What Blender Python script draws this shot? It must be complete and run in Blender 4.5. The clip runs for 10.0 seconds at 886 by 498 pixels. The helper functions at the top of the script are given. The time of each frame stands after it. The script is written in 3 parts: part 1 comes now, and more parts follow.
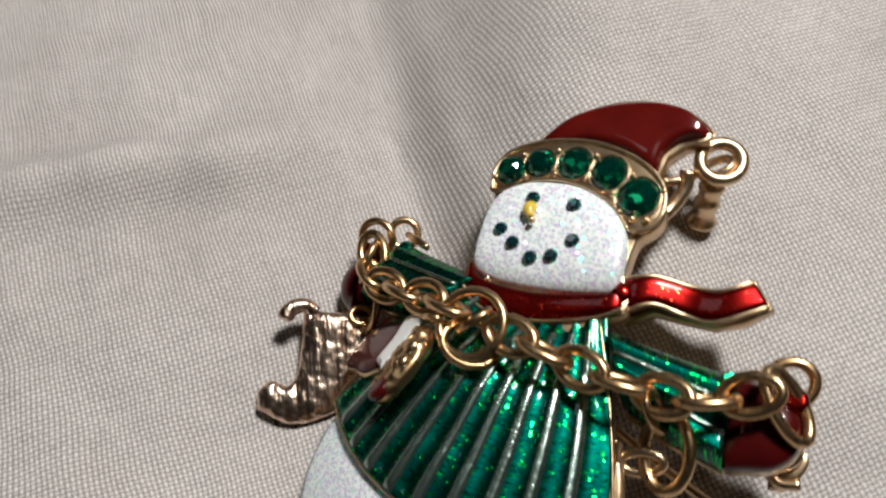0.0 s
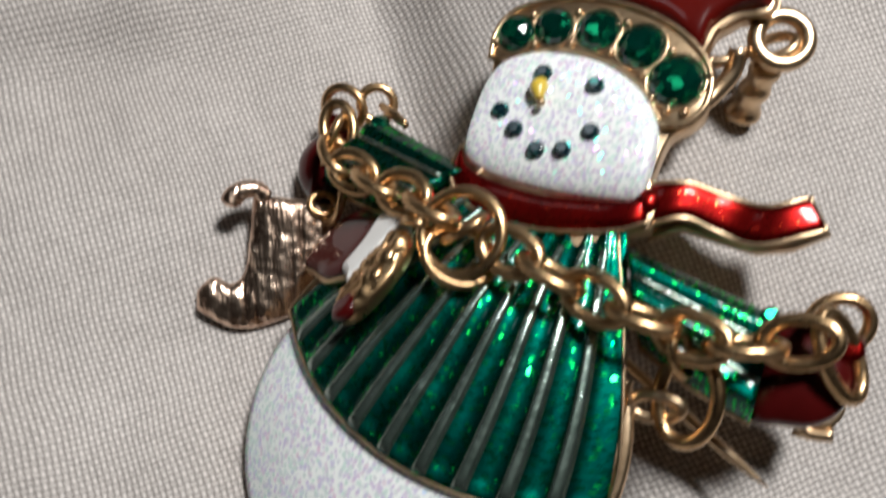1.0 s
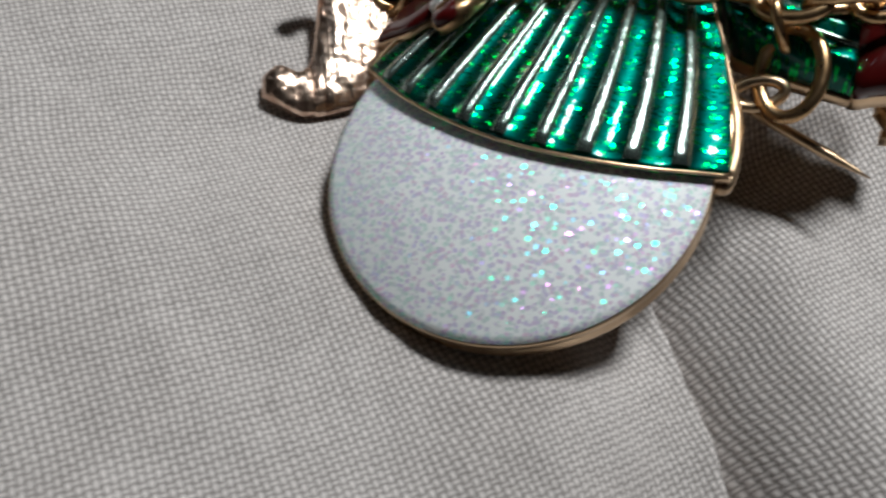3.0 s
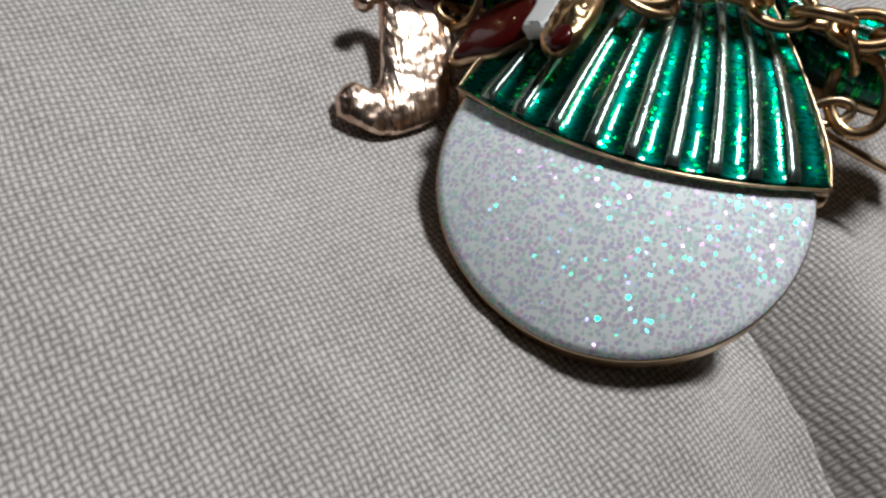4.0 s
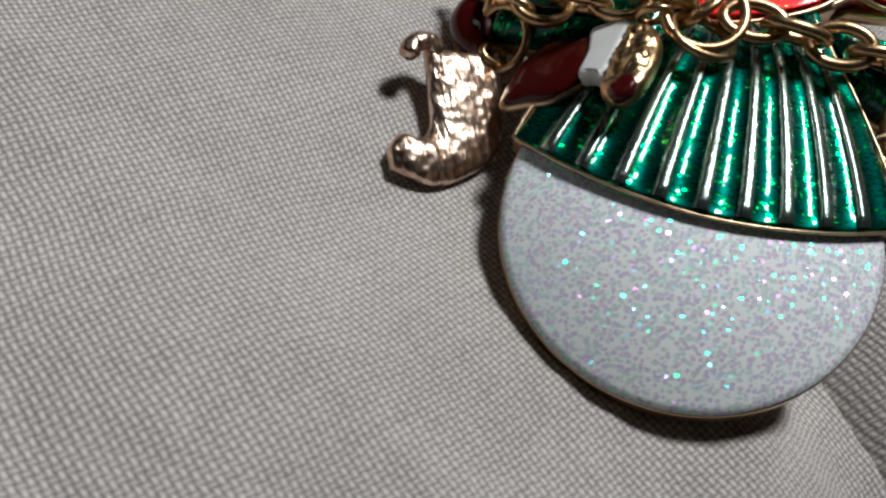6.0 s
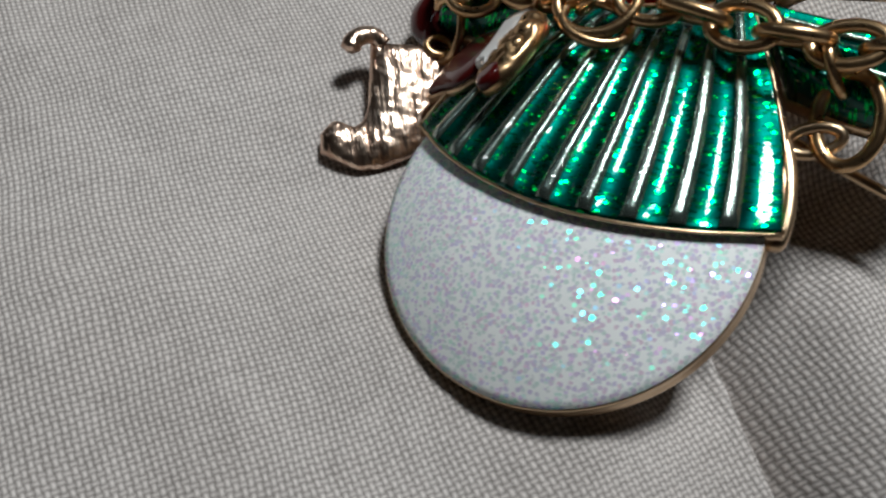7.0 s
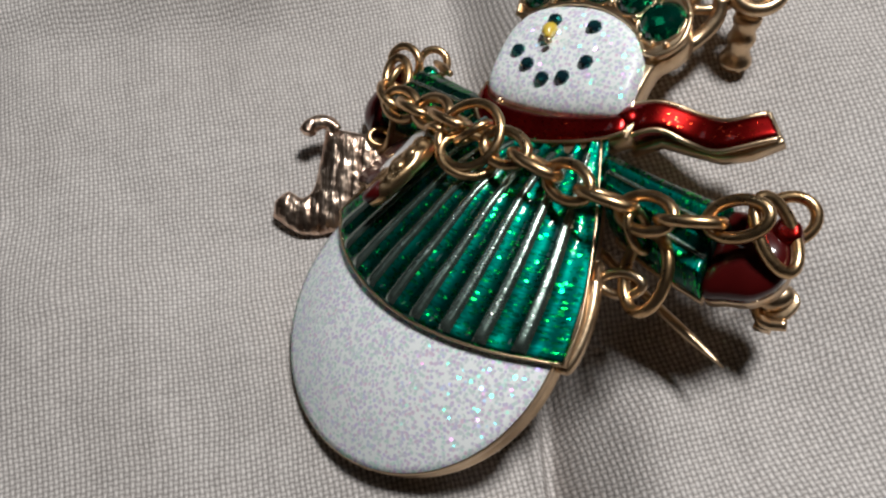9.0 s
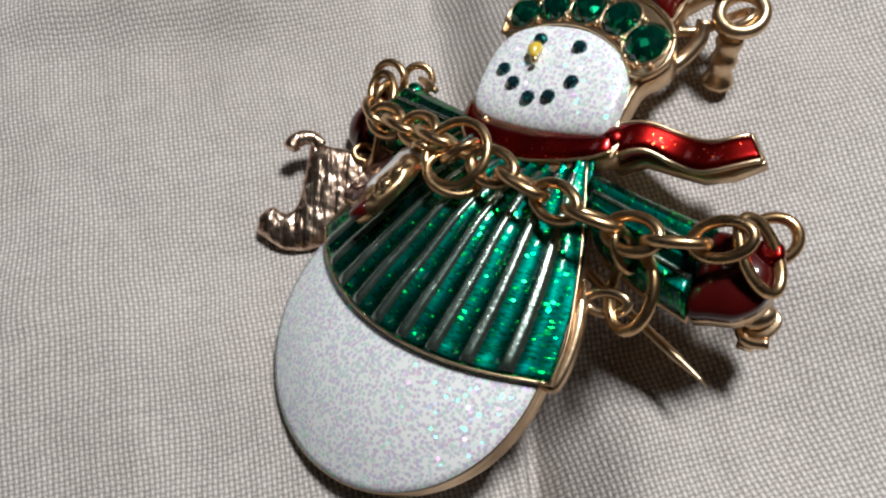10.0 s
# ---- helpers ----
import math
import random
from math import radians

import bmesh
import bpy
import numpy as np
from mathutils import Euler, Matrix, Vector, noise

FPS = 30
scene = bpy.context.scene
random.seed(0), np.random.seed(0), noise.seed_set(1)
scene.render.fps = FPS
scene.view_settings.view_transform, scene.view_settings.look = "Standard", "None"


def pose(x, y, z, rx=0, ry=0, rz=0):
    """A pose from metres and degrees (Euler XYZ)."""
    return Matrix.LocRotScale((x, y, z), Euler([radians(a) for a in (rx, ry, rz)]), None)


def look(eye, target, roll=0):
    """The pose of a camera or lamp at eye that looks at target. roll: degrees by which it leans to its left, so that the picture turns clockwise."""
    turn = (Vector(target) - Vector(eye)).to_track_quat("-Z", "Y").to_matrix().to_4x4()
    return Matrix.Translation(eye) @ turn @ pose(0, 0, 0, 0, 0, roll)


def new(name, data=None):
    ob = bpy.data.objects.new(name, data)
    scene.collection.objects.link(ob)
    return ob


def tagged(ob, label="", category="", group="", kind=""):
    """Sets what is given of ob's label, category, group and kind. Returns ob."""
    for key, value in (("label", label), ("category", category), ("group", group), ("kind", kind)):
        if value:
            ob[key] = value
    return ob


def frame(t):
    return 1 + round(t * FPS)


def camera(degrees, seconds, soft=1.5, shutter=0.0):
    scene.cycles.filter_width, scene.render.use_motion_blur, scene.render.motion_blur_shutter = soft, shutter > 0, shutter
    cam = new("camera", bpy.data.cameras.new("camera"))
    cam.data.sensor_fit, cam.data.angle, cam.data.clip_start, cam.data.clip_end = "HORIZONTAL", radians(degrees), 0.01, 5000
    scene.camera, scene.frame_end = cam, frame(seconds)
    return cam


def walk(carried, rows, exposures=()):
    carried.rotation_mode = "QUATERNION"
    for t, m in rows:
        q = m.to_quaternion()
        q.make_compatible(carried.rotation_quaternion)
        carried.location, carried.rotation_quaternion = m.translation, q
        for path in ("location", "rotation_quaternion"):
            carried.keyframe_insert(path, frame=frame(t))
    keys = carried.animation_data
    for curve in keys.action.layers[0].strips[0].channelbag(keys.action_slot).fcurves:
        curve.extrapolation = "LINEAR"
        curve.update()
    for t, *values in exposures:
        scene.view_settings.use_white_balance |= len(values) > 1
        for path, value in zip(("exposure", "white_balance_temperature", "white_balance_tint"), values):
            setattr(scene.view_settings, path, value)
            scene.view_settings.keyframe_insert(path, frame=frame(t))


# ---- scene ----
import functools

# camera: one lens; rows of seconds, eye in mm, turn in degrees
cam = camera(59.87, 10.0, soft=2.3, shutter=0.52)
ROWS = [
    (0.0, -9.83, -17.73, 74.42, 32.1, -4.88, -9.48),
    (0.2, -12.27, -5.01, 78.29, 21.98, -7.76, -9.28),
    (0.5, -1.86, 8.01, 77.84, 10.8, -3.38, -10.76),
    (0.8, -5.91, 2.08, 70.72, 14.25, -6.91, -10.54),
    (1.0, -9.37, -7.55, 64.44, 20.11, -8.91, -8.68),
    (1.2, -12, -11.68, 61.6, 22.94, -11.13, -9.3),
    (1.5, -12.01, -15.83, 60.93, 25.34, -11.76, -9.53),
    (2.0, -15.58, -22.65, 57.94, 27.64, -12.7, -11.33),
    (2.5, -21.35, -28.78, 53.21, 30.29, -13.35, -12.73),
    (3.0, -24.03, -33.02, 47.56, 32.55, -13.16, -13.3),
    (3.2, -28.43, -31.72, 49.61, 31.85, -12.44, -13.77),
    (4.3, -45.11, -20.55, 42.1, 33.48, -25.79, -26.43),
    (4.5, -46.11, -17.59, 42.57, 32.72, -27.05, -28.09),
    (5.0, -52.29, -11.88, 43.44, 39.72, -28.87, -36.08),
    (5.2, -54.71, -8.4, 44.65, 38.43, -28.43, -36.83),
    (5.5, -57.1, -11.38, 43.13, 39.18, -26.77, -34.42),
    (5.7, -54.07, -13.48, 41.43, 36, -25.86, -31.19),
    (6.8, -25.61, -27.74, 52.09, 31.02, -8.39, -13.55),
    (7.0, -21.18, -28.81, 52.41, 30.11, -6.4, -11.62),
    (7.5, -14.26, -28.73, 60.53, 27.7, -3.47, -7.46),
    (8.0, -4.41, -28.66, 66.26, 27.05, 0.65, -2.75),
    (8.4, -1.96, -27.45, 69.46, 26.8, 0.87, -0.99),
    (8.5, -1.5, -27.53, 69.88, 26.35, 0.75, -1.14),
    (9.0, -1.02, -27.12, 70.22, 25.93, -0.75, -0.69),
    (9.5, -1.31, -26.58, 71.86, 26.1, -1.79, -1.04),
    (10.0, -1.94, -26.32, 70.69, 26.48, -2.45, -1.33),
]
walk(cam, [(t, pose(x / 1000, y / 1000, z / 1000, rx, ry, rz)) for t, x, y, z, rx, ry, rz in ROWS],
     exposures=[(0.0, 0.12, 6500, 8), (0.5, -0.01, 6500, 8), (1.0, 0.14, 6420, 9), (2.0, 0.19, 6250, 8), (3.0, -0.1, 6100, 7), (4.5, -0.1, 6100, 7),
                (5.5, -0.23, 6150, 7), (7.0, -0.26, 6100, 6), (7.5, -0.33, 6150, 7), (8.0, -0.43, 6260, 8), (9.0, -0.11, 6350, 9), (10.0, 0.09, 6330, 9)])

# ---- light ----
world = bpy.data.worlds.new("room_light")
scene.world = world
world.use_nodes = True
wn = world.node_tree.nodes
wn["Background"].inputs["Color"].default_value = (1.0, 0.86, 0.72, 1)
wn["Background"].inputs["Strength"].default_value = 0.005


def area_lamp(name, eye, target, size, watts, colour):
    data = bpy.data.lights.new(name, "AREA")
    data.shape, data.size, data.energy, data.color = "SQUARE", size, watts, colour
    ob = new(name, data)
    ob.matrix_world = look(eye, target)
    return ob


area_lamp("ceiling_lamp", (0.075, 0.090, 0.345), (0.005, 0.01, 0), 0.062, 1.45, (1.0, 0.98, 0.95))
# added weak fill with no known source; lifts shadows and glossy reflections
area_lamp("cool_fill", (-0.30, 0.28, 0.50), (0.005, 0.01, 0), 0.09, 0.05, (0.85, 0.94, 1.0))

# ---- materials ----


def nodes_of(name):
    m = bpy.data.materials.new(name)
    m.use_nodes = True
    nt = m.node_tree
    return m, nt, nt.nodes["Principled BSDF"]


def add(nt, kind, **inputs):
    n = nt.nodes.new(kind)
    for k, v in inputs.items():
        n.inputs[k.replace("_", " ")].default_value = v
    return n


def math_node(nt, op, a, b=None):
    n = nt.nodes.new("ShaderNodeMath")
    n.operation = op
    for i, v in enumerate((a, b)):
        if v is None:
            continue
        if isinstance(v, (int, float)):
            n.inputs[i].default_value = v
        else:
            nt.links.new(v, n.inputs[i])
    return n.outputs[0]


def ramp(nt, fac, stops):
    n = nt.nodes.new("ShaderNodeValToRGB")
    while len(n.color_ramp.elements) < len(stops):
        n.color_ramp.elements.new(0.5)
    for e, (p, c) in zip(n.color_ramp.elements, stops):
        e.position, e.color = p, (*c, 1)
    nt.links.new(fac, n.inputs[0])
    return n.outputs[0]


def bump(nt, height, distance, strength=1.0, under=None):
    n = add(nt, "ShaderNodeBump", Strength=strength, Distance=distance)
    nt.links.new(height, n.inputs["Height"])
    if under:
        nt.links.new(under, n.inputs["Normal"])
    return n.outputs[0]


def object_coords(nt):
    return nt.nodes.new("ShaderNodeTexCoord").outputs["Object"]


def noise_tex(nt, scale, detail=4.0, rough=0.6):
    n = add(nt, "ShaderNodeTexNoise", Scale=scale, Detail=detail, Roughness=rough)
    nt.links.new(object_coords(nt), n.inputs["Vector"])
    return n.outputs[0]


def metal(name, light, dark, rough, grain=0.00003):
    m, nt, p = nodes_of(name)
    col = ramp(nt, noise_tex(nt, 500), ((0.35, dark), (0.65, light)))
    nt.links.new(col, p.inputs["Base Color"])
    p.inputs["Metallic"].default_value = 1
    r = math_node(nt, "MULTIPLY_ADD", noise_tex(nt, 1500), 0.2)
    r.node.inputs[2].default_value = rough - 0.1
    nt.links.new(r, p.inputs["Roughness"])
    nt.links.new(bump(nt, noise_tex(nt, 900), grain), p.inputs["Normal"])
    return m


def enamel(name, light, dark, metallic, rough, grain, scale=1800, coat=1.0):
    """Coloured enamel over a textured ground, under a clear glaze."""
    m, nt, p = nodes_of(name)
    n1 = noise_tex(nt, scale, 2.0)
    col = ramp(nt, noise_tex(nt, 350), ((0.3, dark), (0.7, light)))
    nt.links.new(col, p.inputs["Base Color"])
    p.inputs["Metallic"].default_value = metallic
    p.inputs["Roughness"].default_value = rough
    p.inputs["Coat Weight"].default_value = coat
    p.inputs["Coat Roughness"].default_value = 0.06
    if grain:
        nt.links.new(bump(nt, n1, grain), p.inputs["Normal"])
    return m


GOLD = metal("polished_gold", (0.76, 0.56, 0.36), (0.58, 0.41, 0.25), 0.33)
GOLD_CHAIN = metal("rose_gold", (0.70, 0.47, 0.255), (0.52, 0.33, 0.165), 0.3)


def grained_gold():
    m, nt, p = nodes_of("grained_gold")
    mp = add(nt, "ShaderNodeMapping", Rotation=(0, 0, radians(-6)), Scale=(1200.0, 210.0, 700.0))
    nt.links.new(object_coords(nt), mp.inputs[0])
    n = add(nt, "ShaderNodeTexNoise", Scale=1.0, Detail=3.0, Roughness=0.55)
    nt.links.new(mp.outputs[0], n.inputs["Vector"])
    # the relief also sets the colour: grooves painted shaded, crests pale like glints
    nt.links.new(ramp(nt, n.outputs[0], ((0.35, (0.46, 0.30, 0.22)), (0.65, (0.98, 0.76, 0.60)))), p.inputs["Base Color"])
    p.inputs["Metallic"].default_value, p.inputs["Roughness"].default_value = 1, 0.28
    lumps = bump(nt, noise_tex(nt, 700, 1.0), 0.00032)
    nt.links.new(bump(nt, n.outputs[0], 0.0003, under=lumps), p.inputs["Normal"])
    return m


GOLD_GRAIN = grained_gold()


def flakes(nt, p, scale, reach, share, lean, rough, stops, cover, where=None):
    """Lays small mirror-like flakes over the surface, each leaning its own way; returns their mask and dice."""
    v = add(nt, "ShaderNodeTexVoronoi", Scale=scale)
    nt.links.new(where or object_coords(nt), v.inputs["Vector"])
    chance = nt.nodes.new("ShaderNodeTexWhiteNoise")
    nt.links.new(v.outputs["Position"], chance.inputs["Vector"])
    sep = nt.nodes.new("ShaderNodeSeparateColor")
    nt.links.new(chance.outputs["Color"], sep.inputs[0])
    near = math_node(nt, "LESS_THAN", v.outputs["Distance"], reach)
    mask = math_node(nt, "MULTIPLY", near, math_node(nt, "GREATER_THAN", sep.outputs[0], share))
    off = nt.nodes.new("ShaderNodeVectorMath")
    off.operation = "SUBTRACT"
    nt.links.new(v.outputs["Color"], off.inputs[0])
    off.inputs[1].default_value = (0.5, 0.5, 0.5)
    tilt = nt.nodes.new("ShaderNodeVectorMath")
    tilt.operation = "MULTIPLY_ADD"
    nt.links.new(off.outputs[0], tilt.inputs[0])
    tilt.inputs[1].default_value = (lean, lean, lean)
    nt.links.new(nt.nodes.new("ShaderNodeNewGeometry").outputs["Normal"], tilt.inputs[2])
    unit = nt.nodes.new("ShaderNodeVectorMath")
    unit.operation = "NORMALIZE"
    nt.links.new(tilt.outputs[0], unit.inputs[0])
    shine = add(nt, "ShaderNodeBsdfGlossy", Roughness=rough)
    nt.links.new(ramp(nt, sep.outputs[1], stops), shine.inputs["Color"])
    nt.links.new(unit.outputs[0], shine.inputs["Normal"])
    mix = nt.nodes.new("ShaderNodeMixShader")
    nt.links.new(math_node(nt, "MULTIPLY", mask, cover), mix.inputs[0])
    nt.links.new(p.outputs[0], mix.inputs[1])
    nt.links.new(shine.outputs[0], mix.inputs[2])
    nt.links.new(mix.outputs[0], nt.nodes["Material Output"].inputs["Surface"])
    return mask, sep.outputs[1]


def blend(nt, fac, a, b):
    mix = nt.nodes.new("ShaderNodeMix")
    mix.data_type = "RGBA"
    nt.links.new(fac, mix.inputs[0])
    nt.links.new(a, mix.inputs["A"])
    nt.links.new(b, mix.inputs["B"])
    return mix.outputs["Result"]


def green_enamel():
    """Clear green enamel over metal foil that is hammered across the channels, under a glossy glaze."""
    m, nt, p = nodes_of("green_enamel")
    lay = add(nt, "ShaderNodeMapping", Scale=(52.0, 76.0, 1.0))
    nt.links.new(nt.nodes.new("ShaderNodeTexCoord").outputs["UV"], lay.inputs[0])
    flakes(nt, p, 1.0, 0.5, 0.3, 0.3, 0.17, ((0.0, (0.0, 0.34, 0.07)), (1.0, (0.02, 0.85, 0.10))), 0.6, lay.outputs[0])
    deep = ramp(nt, noise_tex(nt, 350), ((0.3, (0.0, 0.054, 0.048)), (0.7, (0.0, 0.094, 0.066))))
    nt.links.new(deep, p.inputs["Base Color"])
    p.inputs["Metallic"].default_value = 1.0
    p.inputs["Roughness"].default_value = 0.42
    streak = add(nt, "ShaderNodeTexNoise", Scale=1.0, Detail=1.0)
    nt.links.new(lay.outputs[0], streak.inputs["Vector"])
    nt.links.new(bump(nt, streak.outputs[0], 0.00002), p.inputs["Normal"])
    p.inputs["Coat Weight"].default_value = 0.6
    p.inputs["Coat Roughness"].default_value = 0.04
    p.inputs["Coat IOR"].default_value = 1.5
    nt.links.new(bump(nt, noise_tex(nt, 900, 1.0), 0.00002), p.inputs["Coat Normal"])
    return m


def ridge_sheen():
    """Pale metal under a glaze; its grey stands in for room reflections on the ridges."""
    m, nt, p = nodes_of("ridge_sheen")
    nt.links.new(ramp(nt, noise_tex(nt, 700), ((0.3, (0.13, 0.19, 0.16)), (0.7, (0.26, 0.34, 0.30)))), p.inputs["Base Color"])
    p.inputs["Metallic"].default_value = 0.9
    p.inputs["Roughness"].default_value = 0.27
    nt.links.new(bump(nt, noise_tex(nt, 1500, 1.0), 0.00004), p.inputs["Normal"])
    p.inputs["Coat Weight"].default_value = 1.0
    p.inputs["Coat Roughness"].default_value = 0.07
    p.inputs["Coat IOR"].default_value = 1.7
    nt.links.new(bump(nt, noise_tex(nt, 2600, 2.0), 0.00009), p.inputs["Coat Normal"])
    return m


RIDGE = ridge_sheen()
GREEN = green_enamel()


def red_enamel():
    """Clear red enamel over stippled metal foil."""
    m, nt, p = nodes_of("red_enamel")
    flakes(nt, p, 4400.0, 0.42, 0.55, 0.22, 0.16, ((0.0, (0.6, 0.015, 0.01)), (1.0, (1.0, 0.10, 0.03))), 0.4)
    nt.links.new(ramp(nt, noise_tex(nt, 350), ((0.3, (0.13, 0.0016, 0.0024)), (0.7, (0.24, 0.005, 0.0035)))), p.inputs["Base Color"])
    p.inputs["Metallic"].default_value = 0.95
    p.inputs["Roughness"].default_value = 0.3
    p.inputs["Coat Weight"].default_value = 0.6
    p.inputs["Coat Roughness"].default_value = 0.03
    p.inputs["Coat IOR"].default_value = 1.3
    return m


RED = red_enamel()
MAROON = enamel("maroon_enamel", (0.11, 0.006, 0.004), (0.075, 0.004, 0.003), 0.0, 0.3, 0.0)
MAROON.node_tree.nodes["Principled BSDF"].inputs["Specular IOR Level"].default_value = 0.1
MAROON.node_tree.nodes["Principled BSDF"].inputs["Coat Roughness"].default_value = 0.03
MAROON.node_tree.nodes["Principled BSDF"].inputs["Coat IOR"].default_value = 1.35
# maroon made darker: shade from the chain is partly put into this colour
DARK_RED = enamel("dark_red_enamel", (0.060, 0.0035, 0.0035), (0.045, 0.003, 0.003), 0.0, 0.3, 0.0)
DARK_RED.node_tree.nodes["Principled BSDF"].inputs["Specular IOR Level"].default_value = 0.1
DARK_RED.node_tree.nodes["Principled BSDF"].inputs["Coat Roughness"].default_value = 0.03
DARK_RED.node_tree.nodes["Principled BSDF"].inputs["Coat IOR"].default_value = 1.35


def cut_glass(name, deep, glint):
    """Dark cut glass with inner facets that throw light back."""
    m, nt, p = nodes_of(name)
    flakes(nt, p, 1300.0, 1.2, 0.25, 1.1, 0.22, ((0.0, tuple(c * 0.2 for c in glint)), (1.0, glint)), 0.24)
    nt.links.new(ramp(nt, noise_tex(nt, 700), ((0.3, tuple(c * 0.6 for c in deep)), (0.7, deep))), p.inputs["Base Color"])
    p.inputs["Roughness"].default_value = 0.06
    p.inputs["IOR"].default_value = 1.7
    return m


STONE = cut_glass("green_stone", (0.0, 0.024, 0.016), (0.02, 0.75, 0.32))
DARK_STONE = cut_glass("dark_stone", (0.006, 0.025, 0.035), (0.05, 0.5, 0.45))
YELLOW = enamel("yellow_enamel", (0.74, 0.56, 0.07), (0.66, 0.44, 0.05), 0.0, 0.3, 0.0)


def glitter_white():
    """White enamel with pale specks and many tilted flakes that flash cyan, green and pink."""
    m, nt, p = nodes_of("glitter_white_enamel")
    mask, dice = flakes(nt, p, 3200.0, 0.55, 0.12, 0.9, 0.26, ((0.0, (0.01, 1.0, 0.45)), (0.4, (0.02, 1.0, 0.7)), (0.62, (0.08, 0.8, 1.0)), (0.78, (0.5, 0.35, 1.0)), (1.0, (1.0, 0.3, 0.75))), 0.24)
    base = ramp(nt, noise_tex(nt, 300), ((0.3, (0.84, 0.87, 0.87)), (0.7, (0.88, 0.905, 0.905))))
    pale = ramp(nt, dice, ((0.0, (0.70, 0.94, 0.87)), (0.25, (0.80, 0.92, 0.93)), (0.4, (0.86, 0.88, 0.94)), (0.6, (0.74, 0.64, 0.97)), (0.8, (0.80, 0.65, 0.95)), (1.0, (0.94, 0.70, 0.87))))
    nt.links.new(blend(nt, math_node(nt, "MULTIPLY", mask, 0.7), base, pale), p.inputs["Base Color"])
    p.inputs["Roughness"].default_value = 0.4
    p.inputs["Specular IOR Level"].default_value = 0.3
    return m


WHITE = glitter_white()
PLAIN_WHITE = enamel("white_enamel", (0.80, 0.80, 0.79), (0.74, 0.74, 0.73), 0.0, 0.3, 0.0, coat=0.5)


def woven_cloth(pitch, turn):
    m, nt, p = nodes_of("woven_beige_cloth")
    mp = add(nt, "ShaderNodeMapping", Rotation=(0, 0, radians(turn)), Scale=(math.pi / pitch,) * 3)
    wob = add(nt, "ShaderNodeTexNoise", Scale=60.0, Detail=2.0)
    nt.links.new(object_coords(nt), wob.inputs["Vector"])
    ofs = nt.nodes.new("ShaderNodeVectorMath")
    ofs.operation = "MULTIPLY_ADD"
    nt.links.new(wob.outputs["Color"], ofs.inputs[0])
    ofs.inputs[1].default_value = (0.0022, 0.0022, 0)
    nt.links.new(object_coords(nt), ofs.inputs[2])
    nt.links.new(ofs.outputs[0], mp.inputs[0])
    sep = nt.nodes.new("ShaderNodeSeparateXYZ")
    nt.links.new(mp.outputs[0], sep.inputs[0])
    sx = math_node(nt, "SINE", sep.outputs[0])
    sy = math_node(nt, "SINE", sep.outputs[1])
    par = math_node(nt, "MULTIPLY", sx, sy)
    over = math_node(nt, "MULTIPLY_ADD", par, 0.42)
    over.node.inputs[2].default_value = 0.58
    under = math_node(nt, "MULTIPLY_ADD", par, -0.36)
    under.node.inputs[2].default_value = 0.43
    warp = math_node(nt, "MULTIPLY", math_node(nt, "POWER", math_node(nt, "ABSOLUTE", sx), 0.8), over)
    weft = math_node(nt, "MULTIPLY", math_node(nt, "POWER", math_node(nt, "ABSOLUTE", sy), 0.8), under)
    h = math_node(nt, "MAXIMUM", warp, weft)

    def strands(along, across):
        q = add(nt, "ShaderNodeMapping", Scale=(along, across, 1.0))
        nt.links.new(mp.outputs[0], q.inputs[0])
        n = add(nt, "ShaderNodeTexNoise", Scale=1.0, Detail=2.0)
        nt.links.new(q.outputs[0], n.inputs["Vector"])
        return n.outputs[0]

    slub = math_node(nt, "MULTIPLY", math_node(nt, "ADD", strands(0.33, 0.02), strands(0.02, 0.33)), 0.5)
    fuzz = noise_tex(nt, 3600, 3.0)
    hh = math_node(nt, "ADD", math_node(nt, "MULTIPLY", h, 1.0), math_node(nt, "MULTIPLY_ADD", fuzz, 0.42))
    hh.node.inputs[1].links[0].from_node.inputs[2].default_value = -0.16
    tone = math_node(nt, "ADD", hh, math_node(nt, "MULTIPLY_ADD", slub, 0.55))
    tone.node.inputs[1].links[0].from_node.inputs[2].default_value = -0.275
    # weave height drives the colour too: shade in the thread gaps is painted in
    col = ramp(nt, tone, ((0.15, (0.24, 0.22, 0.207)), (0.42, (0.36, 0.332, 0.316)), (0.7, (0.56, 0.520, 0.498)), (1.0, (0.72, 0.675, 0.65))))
    stain = ramp(nt, noise_tex(nt, 45), ((0.3, (0.85, 0.84, 0.83)), (0.7, (1, 1, 1))))
    mul = nt.nodes.new("ShaderNodeMix")
    mul.data_type, mul.blend_type = "RGBA", "MULTIPLY"
    mul.inputs[0].default_value = 1
    nt.links.new(col, mul.inputs["A"])
    nt.links.new(stain, mul.inputs["B"])
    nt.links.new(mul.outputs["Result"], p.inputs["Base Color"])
    p.inputs["Roughness"].default_value = 0.75
    p.inputs["Specular IOR Level"].default_value = 0.3
    nt.links.new(bump(nt, hh, 0.00008), p.inputs["Normal"])
    return m


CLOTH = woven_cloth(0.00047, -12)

# ---- mesh tools (all sizes in millimetres) ----
MM = 0.001


def part(name, bm, material, parent=None, label="", smooth=True):
    me = bpy.data.meshes.new(name)
    bmesh.ops.recalc_face_normals(bm, faces=bm.faces)
    bmesh.ops.scale(bm, vec=(MM, MM, MM), verts=bm.verts)
    bm.to_mesh(me)
    bm.free()
    me.materials.append(material)
    for poly in me.polygons:
        poly.use_smooth = smooth
    ob = new(name, me)
    ob.parent = parent
    return tagged(ob, label)


def empty_thing(name, m, label, category, group=""):
    ob = new(name)
    ob.empty_display_size = 0.002
    ob.matrix_world = m
    return tagged(ob, label, category, group)


